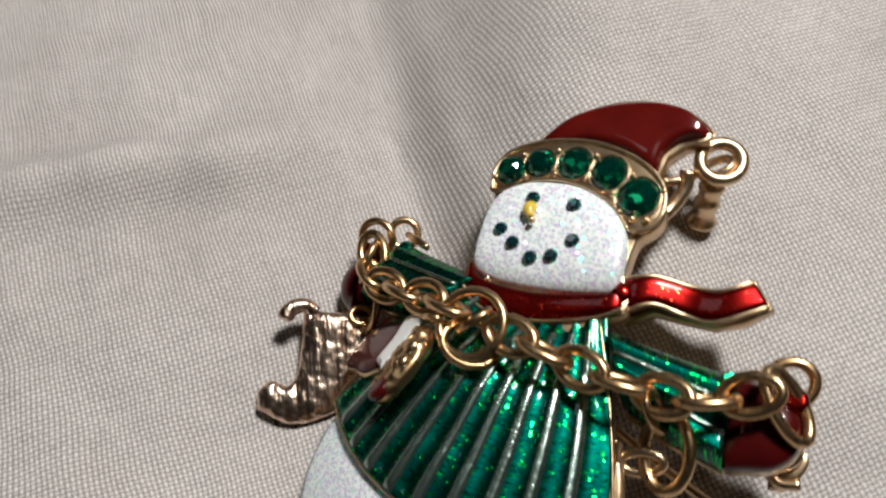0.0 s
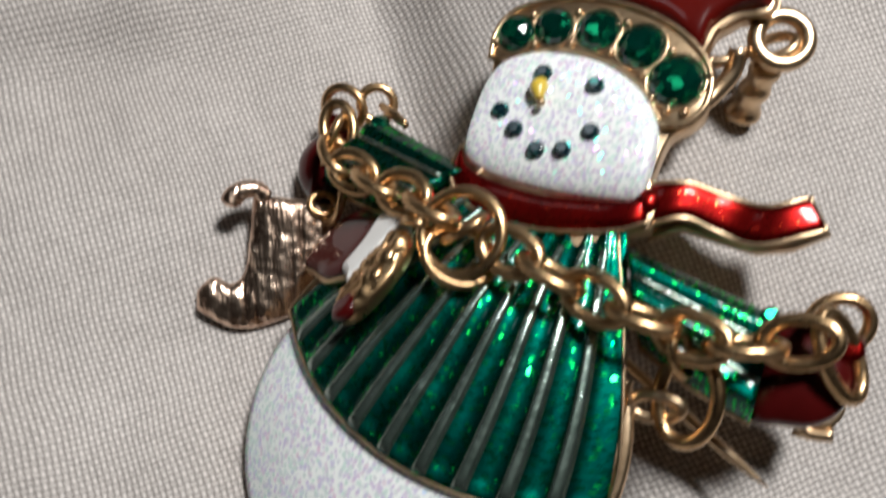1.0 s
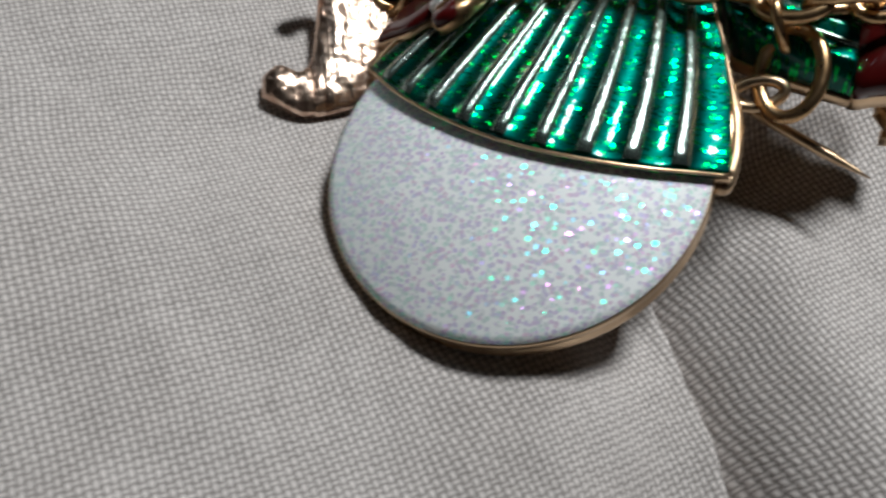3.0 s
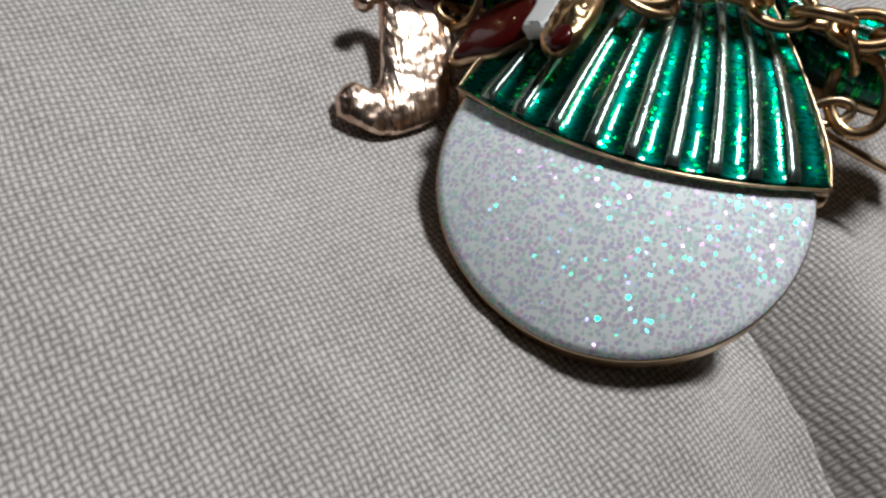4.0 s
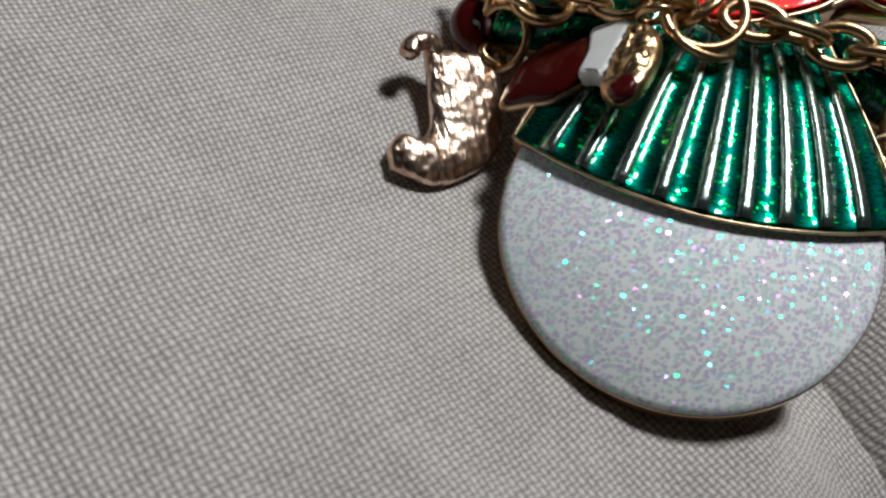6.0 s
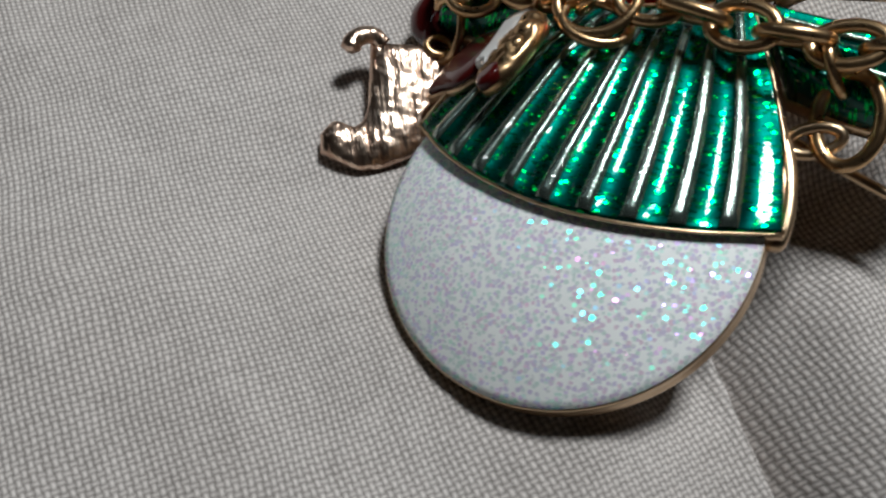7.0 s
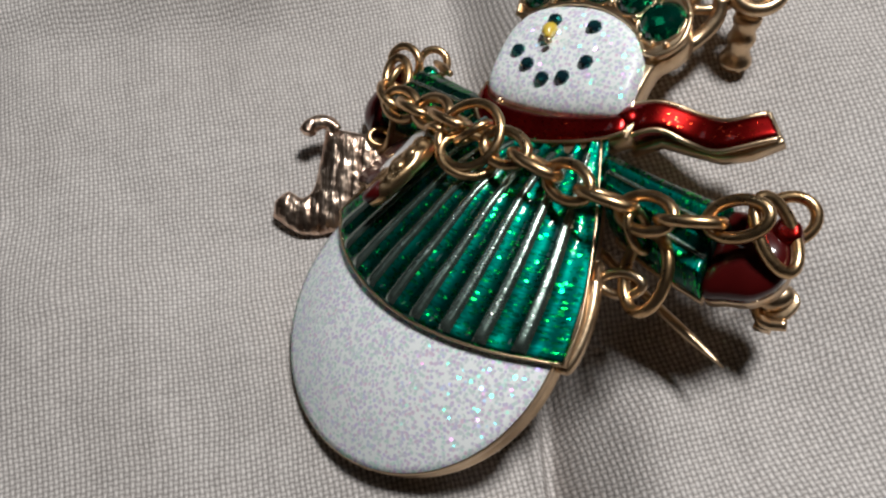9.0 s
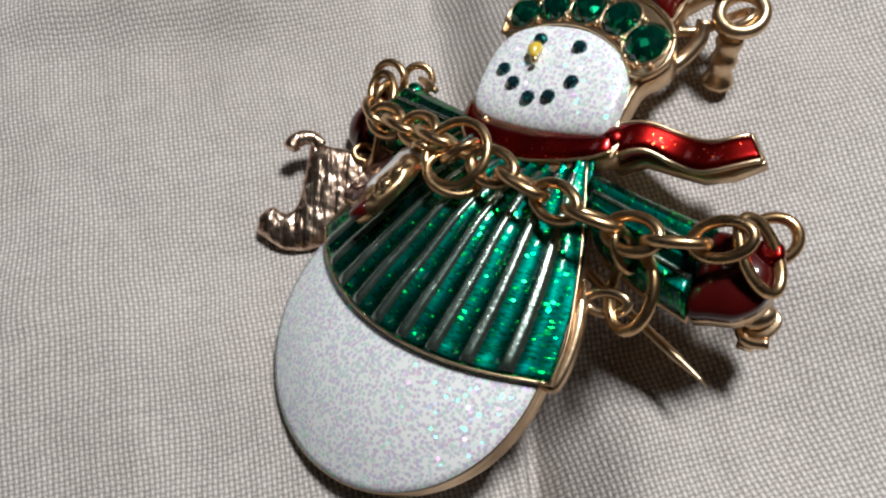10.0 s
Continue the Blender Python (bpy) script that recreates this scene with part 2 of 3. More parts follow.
def spline(points, n, closed=False):
    """n points of a Catmull-Rom curve through the given points."""
    pts = [Vector(p) for p in points]
    k = len(pts)
    spans = k if closed else k - 1
    out = []
    for i in range(n):
        s = i * spans / (n if closed else n - 1)
        j = min(int(s), spans - 1)
        f = s - j
        if closed:
            a, b, c, d = (pts[(j + q) % k] for q in (-1, 0, 1, 2))
        else:
            b, c = pts[j], pts[j + 1]
            a = pts[j - 1] if j else b * 2 - c
            d = pts[j + 2] if j + 2 < k else c * 2 - b
        out.append(0.5 * ((2 * b) + (c - a) * f + (2 * a - 5 * b + 4 * c - d) * f * f + (3 * b - a - 3 * c + d) * f ** 3))
    return out


def ruled(side_a, side_b, na, nb, height, skirt=None, bulge=0.0, lay=lambda a, b: (a, b)):
    """A surface between two curves; height(a, b) lifts it; skirt: the level to which its border drops; lay: its texture places."""
    ca, cb = spline(side_a, na), spline(side_b, na)
    bm = bmesh.new()
    uv = bm.loops.layers.uv.new("UVMap")
    places = {}
    grid = []
    for i in range(na):
        row = []
        for j in range(nb):
            a, b = i / (na - 1), j / (nb - 1)
            p = ca[i].lerp(cb[i], b)
            p.x *= 1 + bulge * math.sin(math.pi * b)
            row.append(bm.verts.new((p.x, p.y, height(a, b, p))))
            places[row[-1]] = lay(a, b)
        grid.append(row)
    for i in range(na - 1):
        for j in range(nb - 1):
            bm.faces.new((grid[i][j], grid[i + 1][j], grid[i + 1][j + 1], grid[i][j + 1]))
    if skirt is not None:
        loop = [grid[i][0] for i in range(na)] + [grid[-1][j] for j in range(1, nb)] + [grid[i][-1] for i in range(na - 2, -1, -1)] + [grid[0][j] for j in range(nb - 2, 0, -1)]
        low = [bm.verts.new((v.co.x, v.co.y, skirt)) for v in loop]
        places.update((w, places[v]) for v, w in zip(loop, low))
        for i in range(len(loop)):
            k = (i + 1) % len(loop)
            bm.faces.new((loop[i], loop[k], low[k], low[i]))
        bm.faces.new(low)
    for face in bm.faces:
        for corner in face.loops:
            corner[uv].uv = places[corner.vert]
    return bm


def level_of(bm, x, y):
    """Height of the highest point of a mesh near (x, y)."""
    return max((v.co.z for v in bm.verts if math.hypot(v.co.x - x, v.co.y - y) < 0.45), default=0.0)


def cushion(base, lift, pa=4.0, pb=2.0):
    def h(a, b, p=None):
        return base + lift * math.sqrt(max(0.0, (1 - abs(2 * a - 1) ** pa) * (1 - abs(2 * b - 1) ** pb)))
    return h


def offset_loop(pts, d):
    """Moves a closed outline outwards by d."""
    n = len(pts)
    area = sum(pts[i].x * pts[(i + 1) % n].y - pts[(i + 1) % n].x * pts[i].y for i in range(n))
    s = 1 if area > 0 else -1
    out = []
    for i in range(n):
        t = (pts[(i + 1) % n] - pts[i - 1]).normalized()
        out.append(Vector((pts[i].x + s * d * t.y, pts[i].y - s * d * t.x)))
    return out


def slab(outline, low, high, round_=0.25, n=0):
    """A plate with rounded rims from a closed outline."""
    loop = spline(outline, n, True) if n else [Vector(p) for p in outline]
    loop = [Vector((p.x, p.y)) for p in loop]
    bm = bmesh.new()
    rings = []
    for d, z in ((-round_, low), (0, low + round_), (0, high - round_), (-0.3 * round_, high - 0.3 * round_), (-round_, high)):
        rings.append([bm.verts.new((p.x, p.y, z)) for p in (offset_loop(loop, d) if d else loop)])
    k = len(loop)
    for r, s in zip(rings, rings[1:]):
        for i in range(k):
            bm.faces.new((r[i], r[(i + 1) % k], s[(i + 1) % k], s[i]))
    for ring in (rings[0], rings[-1]):
        f = bm.faces.new(ring)
        bmesh.ops.triangulate(bm, faces=[f])
    return bm


def pillow(outline, low, high, crown, n, inset=0.0):
    """A plate with a rounded, swelling upper side from a closed outline; the swelling ends 'inset' from the rim, or in the middle."""
    loop = [Vector((p.x, p.y)) for p in spline(outline, n, True)]
    bm = bmesh.new()
    bows = [math.pi / 2 * i / 10 for i in range(1, 11)]
    levels = [(-0.12, low), (0.0, low + 0.12), (0.0, high)] + [(-inset * (1 - math.cos(q)), high + crown * math.sin(q)) for q in bows]
    mid = sum(loop, Vector((0, 0))) / n
    if not inset:
        levels = levels[:3]
    rings = [[bm.verts.new((p.x, p.y, z)) for p in (offset_loop(loop, d) if d else loop)] for d, z in levels]
    for q in () if inset else bows[:-1]:
        rings.append([bm.verts.new((*p.lerp(mid, 1 - math.cos(q)), high + crown * math.sin(q))) for p in loop])
    k = len(loop)
    for r, q in zip(rings, rings[1:]):
        for i in range(k):
            bm.faces.new((r[i], r[(i + 1) % k], q[(i + 1) % k], q[i]))
    for ring in (rings[0], rings[-1]):
        bmesh.ops.triangulate(bm, faces=[bm.faces.new(ring)])
    return bm


def tube(points, radius, closed=False, sides=8, bm=None, taper=None):
    """A round wire along points."""
    bm = bm or bmesh.new()
    pts = [Vector(p) if len(p) == 3 else Vector((*p, 0)) for p in points]
    n = len(pts)
    rings = []
    up = Vector((0, 0, 1))
    for i, p in enumerate(pts):
        a = pts[i - 1] if (i or closed) else p
        b = pts[(i + 1) % n] if (i + 1 < n or closed) else p
        t = (b - a).normalized()
        x = t.cross(up)
        if x.length < 0.05:
            x = t.cross(Vector((1, 0, 0)))
        x.normalize()
        y = t.cross(x)
        r = radius * (taper(i / (n - 1)) if taper else 1)
        rings.append([bm.verts.new(p + (x * math.cos(q) + y * math.sin(q)) * r) for q in (2 * math.pi * k / sides for k in range(sides))])
    for i in range(n if closed else n - 1):
        r, s = rings[i], rings[(i + 1) % n]
        # match the turn of the two rings
        best = min(range(sides), key=lambda o: (r[0].co - s[o].co).length)
        for k in range(sides):
            bm.faces.new((r[k], r[(k + 1) % sides], s[(k + 1 + best) % sides], s[(k + best) % sides]))
    if not closed:
        for ring in (rings[0], rings[-1]):
            bm.faces.new(ring)
    return bm


def ring_loop(centre, normal, along, rx, ry, n=32):
    """Points of an oval ring: rx along 'along', ry across it."""
    nn = Vector(normal).normalized()
    x = Vector(along)
    x = (x - nn * x.dot(nn)).normalized()
    y = nn.cross(x)
    c = Vector(centre)
    return [c + x * (rx * math.cos(2 * math.pi * i / n)) + y * (ry * math.sin(2 * math.pi * i / n)) for i in range(n)]


def wire_ring(centre, normal, along, rx, ry, wire, n=32):
    return tube(ring_loop(centre, normal, along, rx, ry, n), wire, True, 10)


def ball(centre, r, flat=1.0, seg=16):
    bm = bmesh.new()
    bmesh.ops.create_uvsphere(bm, u_segments=seg, v_segments=seg // 2 + 2, radius=r)
    bmesh.ops.scale(bm, vec=(1, 1, flat), verts=bm.verts)
    bmesh.ops.translate(bm, vec=Vector(centre), verts=bm.verts)
    return bm


def cut_stone(centre, r, depth, sides=8, tilt=(0, 0)):
    """A faceted round stone with a flat table."""
    bm = bmesh.new()
    rings = []
    for rr, z, turn in ((1.0, -0.5 * depth, 0), (1.0, 0.0, 0), (0.82, 0.42 * depth, 0.5), (0.52, 0.75 * depth, 0)):
        rings.append([bm.verts.new((rr * r * math.cos(2 * math.pi * (i + turn) / sides), rr * r * math.sin(2 * math.pi * (i + turn) / sides), z)) for i in range(sides)])
    for a, b in zip(rings, rings[1:]):
        for i in range(sides):
            bm.faces.new((a[i], a[(i + 1) % sides], b[(i + 1) % sides], b[i]))
    bm.faces.new(rings[-1])
    bm.faces.new(rings[0])
    bmesh.ops.triangulate(bm, faces=[f for f in bm.faces if len(f.verts) == 4])
    bmesh.ops.rotate(bm, cent=(0, 0, 0), matrix=Euler((radians(tilt[0]), radians(tilt[1]), 0.3)).to_matrix(), verts=bm.verts)
    bmesh.ops.translate(bm, vec=Vector(centre), verts=bm.verts)
    return bm


# ---- the cloth ----


def smooth_step(x):
    x = min(1.0, max(0.0, x))
    return x * x * (3 - 2 * x)


def hump(x, y, cx, cy, rx, ry, turn):
    c, s = math.cos(radians(turn)), math.sin(radians(turn))
    u, v = (x - cx) * c + (y - cy) * s, -(x - cx) * s + (y - cy) * c
    return math.exp(-(u / rx) ** 2 - (v / ry) ** 2)


def cloth_level(x, y):
    """Height of the cloth in millimetres: flat on one side, raised on the other, a steep fold between."""
    s = min(1.4, max(-0.6, (y + 15) / 48))
    wave = noise.noise(Vector((y * 0.06, 1.0, 0)))
    z = -0.3 + (6.4 - 2.3 * max(0, s) - 1.0 * min(0, s)) * smooth_step((x - 9.5 + 4.4 * s + wave) / (6.6 + 0.7 * max(0, s) - 3.0 * min(0, s)) + 0.5)
    z += (2.6 + 10.3 * max(0, s)) * smooth_step((x - 11 - 1.5 * max(0, s) + 4 * min(0, s)) / (16 + 5 * max(0, s) - 10 * min(0, s)) + 0.5)
    z += 4.4 * hump(x, y, 0, -18, 11, 12, 0) - 4.2 * hump(x, y, 18.5, -3.2, 8, 5, 12) + 5.0 * hump(x, y, 40, -25, 14, 14, 0)
    z += (4.6 + 2.0 * noise.noise(Vector((x * 0.09, y * 0.05, 0)))) * hump(x, y, -34, 40.5, 26, 4.8, 8)
    z += 1.0 * hump(x, y, -55, 12, 30, 5, -35) + 0.8 * hump(x, y, 42, 6, 5, 22, -18)
    z -= 2.8 * smooth_step((2 - y) / 14) * smooth_step((x + 4) / 10) + 2.3 * hump(x, y, -16, 9, 14, 9, 0)
    brink = x - 0.06 * max(0, -13 - y)
    z -= 8.9 * smooth_step((-2.5 - y) / 9) * smooth_step((brink - 8.2) / 1.9) * (1 - smooth_step((brink - 7.3) / 11.7))
    z += 0.8 * hump(x, y, 7.0, -20, 1.7, 9, 11)
    z += 0.8 * noise.noise(Vector((x * 0.045, y * 0.05, 3.0))) + 0.7 * noise.noise(Vector((x * 0.12, y * 0.10, 7.0))) + 0.19 * noise.noise(Vector((x * 0.4, y * 0.4, 2.0)))
    return z


def build_cloth():
    bm = bmesh.new()
    n, half = 400, 260.0
    grid = []
    for i in range(n + 1):
        row = []
        for j in range(n + 1):
            a, b = 2 * i / n - 1, 2 * j / n - 1
            x, y = half * math.copysign(abs(a) ** 1.9, a), 10 + half * math.copysign(abs(b) ** 1.9, b)
            row.append(bm.verts.new((x, y, cloth_level(x, y))))
        grid.append(row)
    for i in range(n):
        for j in range(n):
            bm.faces.new((grid[i][j], grid[i + 1][j], grid[i + 1][j + 1], grid[i][j + 1]))
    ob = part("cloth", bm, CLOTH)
    return tagged(ob, "creased beige woven cotton cloth with a raised fold", "cloth", kind="structure")


build_cloth()

# ---- the brooch ----
U, V, N = Vector((0.66185, -0.66496, 0.34609)), Vector((0.57820, 0.74667, 0.32890)), Vector((-0.47712, -0.01757, 0.87867))
LIE = Matrix.Translation(Vector((-2.18, -2.718, 7.439)) * MM) @ Matrix((U, V, N)).transposed().to_4x4()
brooch = empty_thing("snowman_brooch", LIE, "gold snowman brooch with coloured enamel and green stones on cloth", "brooch")


def lathe(profile, seg=96):
    bm = bmesh.new()
    rings = []
    for r, z in profile:
        rings.append([bm.verts.new((r * math.cos(2 * math.pi * i / seg), r * math.sin(2 * math.pi * i / seg), z)) for i in range(seg)])
    for a, b in zip(rings, rings[1:]):
        for i in range(seg):
            bm.faces.new((a[i], a[(i + 1) % seg], b[(i + 1) % seg], b[i]))
    bm.faces.new(rings[0])
    bm.faces.new(rings[-1])
    return bm


part("body_setting", lathe([(12.9, -2.2), (13.5, -2.15), (13.75, -1.95), (13.8, -1.7), (13.74, -1.3), (13.7, -1.0), (13.66, -0.8), (13.74, -0.62), (13.74, -0.08), (13.68, 0.02), (13.5, 0.03)]), GOLD, brooch, "polished gold rim of the round body")
DOME = 3.3
part("body_enamel", lathe([(13.62, -0.3)] + [(13.62 * (1 - i / 24), 0.1 + DOME * (1 - (1 - i / 24) ** 2.2)) for i in range(24)] + [(0.05, 0.1 + DOME)]), WHITE, brooch, "domed white enamel with fine iridescent glitter")

SWEATER_LOW = [(-14.1, 3.5), (-9.5, 1.2), (-4.8, -0.2), (0, -0.7), (4.8, -0.2), (9.5, 1.2), (14.1, 3.5)]
SWEATER_TOP = [(-6.0, 20.2), (-4.1, 19.4), (-2.0, 18.9), (0, 18.8), (2.0, 19.4), (4.1, 20.3), (6.0, 21.3)]
FOLDS = 10


def dome_level(x, y):
    r = math.hypot(x, y) / 13.62
    return 0.1 + DOME * max(0.0, 1 - r ** 2.2)


def sweater_level(a, b, p):
    """The sweater without its folds."""
    across = 1 - abs(2 * a - 1) ** 2.3
    edge = min(1, 14 * a, 14 * (1 - a))
    fall = 1.7 * b + 1.4 * smooth_step((b - 0.55) / 0.45)
    base = max(0.45 + across * 3.75 - fall * (0.45 + 0.55 * across), dome_level(p.x, p.y) + 0.6 * edge + 0.1)
    return base - 0.8 * smooth_step((b - 0.82) / 0.18) * across - 0.12 * max(0, 1 - b * 30)


def ribbed(a, b, p):
    """Wide hollow channels between narrow ridges."""
    f = (FOLDS * a) % 1.0
    edge = min(1, 14 * a, 14 * (1 - a))
    hollow = (2 * f - 1) ** 2
    return sweater_level(a, b, p) + (0.62 - 0.3 * b) * (hollow - 0.55) * edge * min(1, 0.25 + 12 * b)


sweater = part("sweater", ruled(SWEATER_LOW, SWEATER_TOP, 241, 60, ribbed, -0.4, 0.07), GREEN, brooch, "fan-ribbed translucent green enamel")


def ridge(k):
    """One narrow raised ridge of the fan, from the hem up to the collar."""
    low, top = spline(SWEATER_LOW, 481), spline(SWEATER_TOP, 481)
    bm = bmesh.new()
    rows = []
    for j in range(49):
        b = 0.012 + 0.90 * j / 48
        row = []
        for i in range(-6, 7):
            a = (k + 0.19 * i / 6) / FOLDS
            q = a * 480
            c = int(q)
            f = q - c
            p = low[c].lerp(low[c + 1], f).lerp(top[c].lerp(top[c + 1], f), b)
            p.x *= 1 + 0.07 * math.sin(math.pi * b)
            rise = (0.42 - 0.18 * b) * (1 - abs(i / 6) ** 3.4) * min(1.0, 0.1 + 24 * b)
            row.append(bm.verts.new((p.x, p.y, sweater_level(a, b, p) + 0.05 + rise)))
        rows.append(row)
    for r, q in zip(rows, rows[1:]):
        for i in range(12):
            bm.faces.new((r[i], r[i + 1], q[i + 1], q[i]))
    return bm


for k in range(1, FOLDS):
    part("ridge", ridge(k), RIDGE, sweater, "thin glossy ridge, silver-green for its sheen")
low_edge = spline(SWEATER_LOW, 60)
edge = [(p.x, p.y - 0.1, max(0.25 + (1 - abs(2 * i / 59 - 1) ** 2.3) * 3.6, dome_level(p.x, p.y) + 0.35) + 0.08) for i, p in enumerate(low_edge)]
part("sweater_edge", tube(edge, 0.12), GOLD, brooch, "thin gold hem")
side = spline([(14.2, 3.5), (13.2, 7.3), (9.8, 14.0), (5.7, 20.6)], 30)
part("sweater_edge", tube([(p.x, p.y, 0.3) for p in side], 0.13), GOLD, brooch)
part("sweater_edge", tube([(-p.x, p.y, 0.3) for p in side], 0.13), GOLD, brooch)
part("sweater_setting", slab([(-14.1, 3.4), (-9.6, 1.4), (0, 0.5), (9.6, 1.4), (14.2, 3.4), (13.2, 7.4), (9.8, 14.1), (5.8, 20.6), (0, 19), (-5.8, 20.6), (-9.8, 14.1), (-13.2, 7.4)], -1.9, 0.25), GOLD, brooch)

part("side_flange", slab([(12.8, 3.3), (14.3, 3.1), (14.3, 5.4), (13.4, 8.4), (12.0, 11.0), (11.0, 12.0), (12.4, 7.4)], -1.9, -0.6, 0.4, 50), GOLD, brooch)

# sleeves and mittens, one on either side
for s in (1, -1):
    def flip(pts):
        return [(s * x, y) for x, y in pts]

    def fluted(a, b, p):
        return -0.9 + 1.9 * math.sqrt(max(0, 1 - abs(2 * b - 1) ** 2.4)) + 0.5 * (1 - abs(2 * ((3 * b) % 1.0) - 1)) - 1.6 * a

    def along_sleeve(a, b):
        return 0.3 * b, 0.45 * a

    sleeve = part("sleeve", ruled(flip([(6.6, 20.2), (12, 20.5), (17.2, 20.9)]), flip([(10.6, 14.6), (14.4, 13.8), (19.0, 13.6)]), 24, 49, fluted, -3.0, lay=along_sleeve), GREEN, brooch, "fluted green enamel sleeve")
    for b in (1 / 3, 2 / 3):
        line = [(s * (6.9 + 10.2 * q + (4.0 - 2.2 * q) * b), 20.3 + 0.6 * q - (5.8 + 1.4 * q) * b, fluted(q, b, None) + 0.1) for q in (i / 12 for i in range(13))]
        part("ridge", tube(line, 0.24, sides=10), RIDGE, sleeve, "thin glossy ridge, silver-green for its sheen")
    part("sleeve_setting", slab(flip([(6.4, 20.2), (12, 20.6), (17.1, 21.0), (18.4, 17.2), (19.1, 13.4), (14.4, 13.6), (10.4, 14.3)]), -4.0, -2.7), GOLD, brooch)
    mx, my, mz = (0, 0, 0) if s > 0 else (-0.4, -2.4, -0.5)
    hand = flip([(17.2, 20.5 + my), (20.4 + mx, 21.2 + my), (22.7 + mx, 20.0 + my), (23.4 + mx, 17.4 + my), (22.4 + mx, 15.4 + my), (20.6 + mx, 14.4 + my), (18.9, 13.9 + my), (18.0, 17.2 + my)])
    part("mitten", pillow(hand, -3.2 + mz, -2.3 + mz, 1.5, 60), DARK_RED, brooch, "dark red enamel mitten")
    part("mitten_setting", slab(hand, -4.6 + mz, -2.9 + mz, 0.2, 60), GOLD, brooch)
    part("mitten_thumb", pillow(flip([(20.9, 21.6 + my), (22.3, 21.9 + my), (23.0, 20.8 + my), (22.2, 19.9 + my), (21.0, 20.2 + my)]), -3.2 + mz, -1.8 + mz, 0.6, 24, 0.6), RED, brooch, "small glossy red enamel thumb")
    part("cuff_stone", cut_stone((s * 17.0, 20.3, -1.5), 0.85, 0.9), STONE, brooch, "small green cuff stone", smooth=False)

# head
FACE_TOP = [(-8.5, 24.6), (-9.3, 27.9), (-7.6, 30.4), (-2.6, 31.8), (1.6, 31.1), (4.1, 29.3), (5.2, 27.2)]
FACE_LOW = [(-8.2, 22.6), (-7.8, 20.8), (-5.6, 20.2), (-1.5, 20.7), (2.8, 21.9), (5.6, 23.2), (5.7, 25.3)]


def cheek(a, b, p):
    """The face falls off gently to one side and steeply to the other."""
    return -0.1 + 1.7 * math.sqrt(max(0.0, (1 - abs(2 * a - 1) ** (1.5 if a < 0.5 else 3.6)) * (1 - abs(2 * b - 1) ** 2.6)))


face_mesh = ruled(FACE_TOP, FACE_LOW, 61, 48, cheek, -0.7)
on_face = functools.partial(level_of, face_mesh.copy())
part("face", face_mesh, WHITE, brooch, "white glittered enamel face")
part("head_setting", slab([(-7.9, 20.2), (-8.7, 23.0), (-9.6, 27.6), (-10.7, 30.3), (-9.9, 33.0), (-7.0, 34.8), (-3.0, 35.9), (1.2, 35.8), (4.6, 34.7), (6.6, 32.0), (6.4, 30.2), (5.4, 28.6), (5.7, 25.6), (6.3, 22.8), (0.0, 19.6)], -2.3, -0.15, n=80), GOLD, brooch, "polished gold back plate of the head")
for x, y in ((-5.0, 28.8), (-0.9, 29.4)):
    part("eye_stone", cut_stone((x, y, on_face(x, y) + 0.05), 0.72, 0.7), DARK_STONE, brooch, "tiny faceted teal stone", smooth=False)
for x, y in ((-6.5, 24.9), (-4.7, 24.0), (-2.4, 23.3), (-0.6, 24.1), (0.6, 26.1)):
    part("mouth_stone", cut_stone((x, y, on_face(x, y) + 0.05), 0.7, 0.6), DARK_STONE, brooch, "tiny faceted dark stone", smooth=False)
top = on_face(-4.4, 27.4)
nose = part("nose", tube(spline([(-4.7, 28.1, top - 0.1), (-4.45, 27.4, top + 0.45), (-3.9, 26.7, top + 0.75)], 14), 0.64, sides=14, taper=lambda q: 0.35 + 0.75 * math.sin(math.pi * min(0.9, q * 0.8 + 0.2))), YELLOW, brooch, "yellow enamel carrot nose")
part("nose_tip", ball((-3.6, 26.45, top + 0.75), 0.34, seg=10), GOLD, nose, "dark gold tip")

# hat
BAND_OUT = [(-10.0, 28.6), (-10.75, 30.9), (-10.0, 33.2), (-6.9, 35.3), (-2.8, 36.4), (1.3, 36.2), (4.3, 35.1), (6.0, 33.5), (6.6, 31.3), (5.8, 29.6), (4.4, 29.1)]
BAND_IN = [(1.6, 31.1), (-2.3, 31.9), (-6.0, 31.1), (-8.6, 29.2)]
hat_band = part("hat_band", slab(BAND_OUT + BAND_IN, -0.6, 0.45, 0.2, 110), GOLD, brooch, "gold hat band holding a row of stones")
part("band_rim", tube([(p.x, p.y, 0.5) for p in spline(BAND_OUT, 70)], 0.24, sides=10), GOLD, hat_band, "polished gold rim")
part("band_rim", tube([(p.x, p.y, 0.5) for p in spline([BAND_OUT[-1]] + BAND_IN + [BAND_OUT[0]], 50)], 0.2, sides=10), GOLD, hat_band, "polished gold rim")
HAT_STONES = ((-9.2, 31.2, 1.55), (-6.6, 32.8, 1.55), (-3.3, 33.8, 1.7), (0.3, 33.8, 1.8), (3.9, 32.3, 2.0))
for x, y, r in HAT_STONES:
    lean = (0, -16) if x < -8 else (0, 0)
    part("hat_stone", cut_stone((x, y, 0.55), r, 1.2, 12, lean), STONE, brooch, "round faceted emerald-green stone", smooth=False)
    part("stone_collar", wire_ring((x, y, 0.5), (0, 0, 1), (1, 0, 0), r + 0.12, r + 0.12, 0.14, 28), GOLD, hat_band)
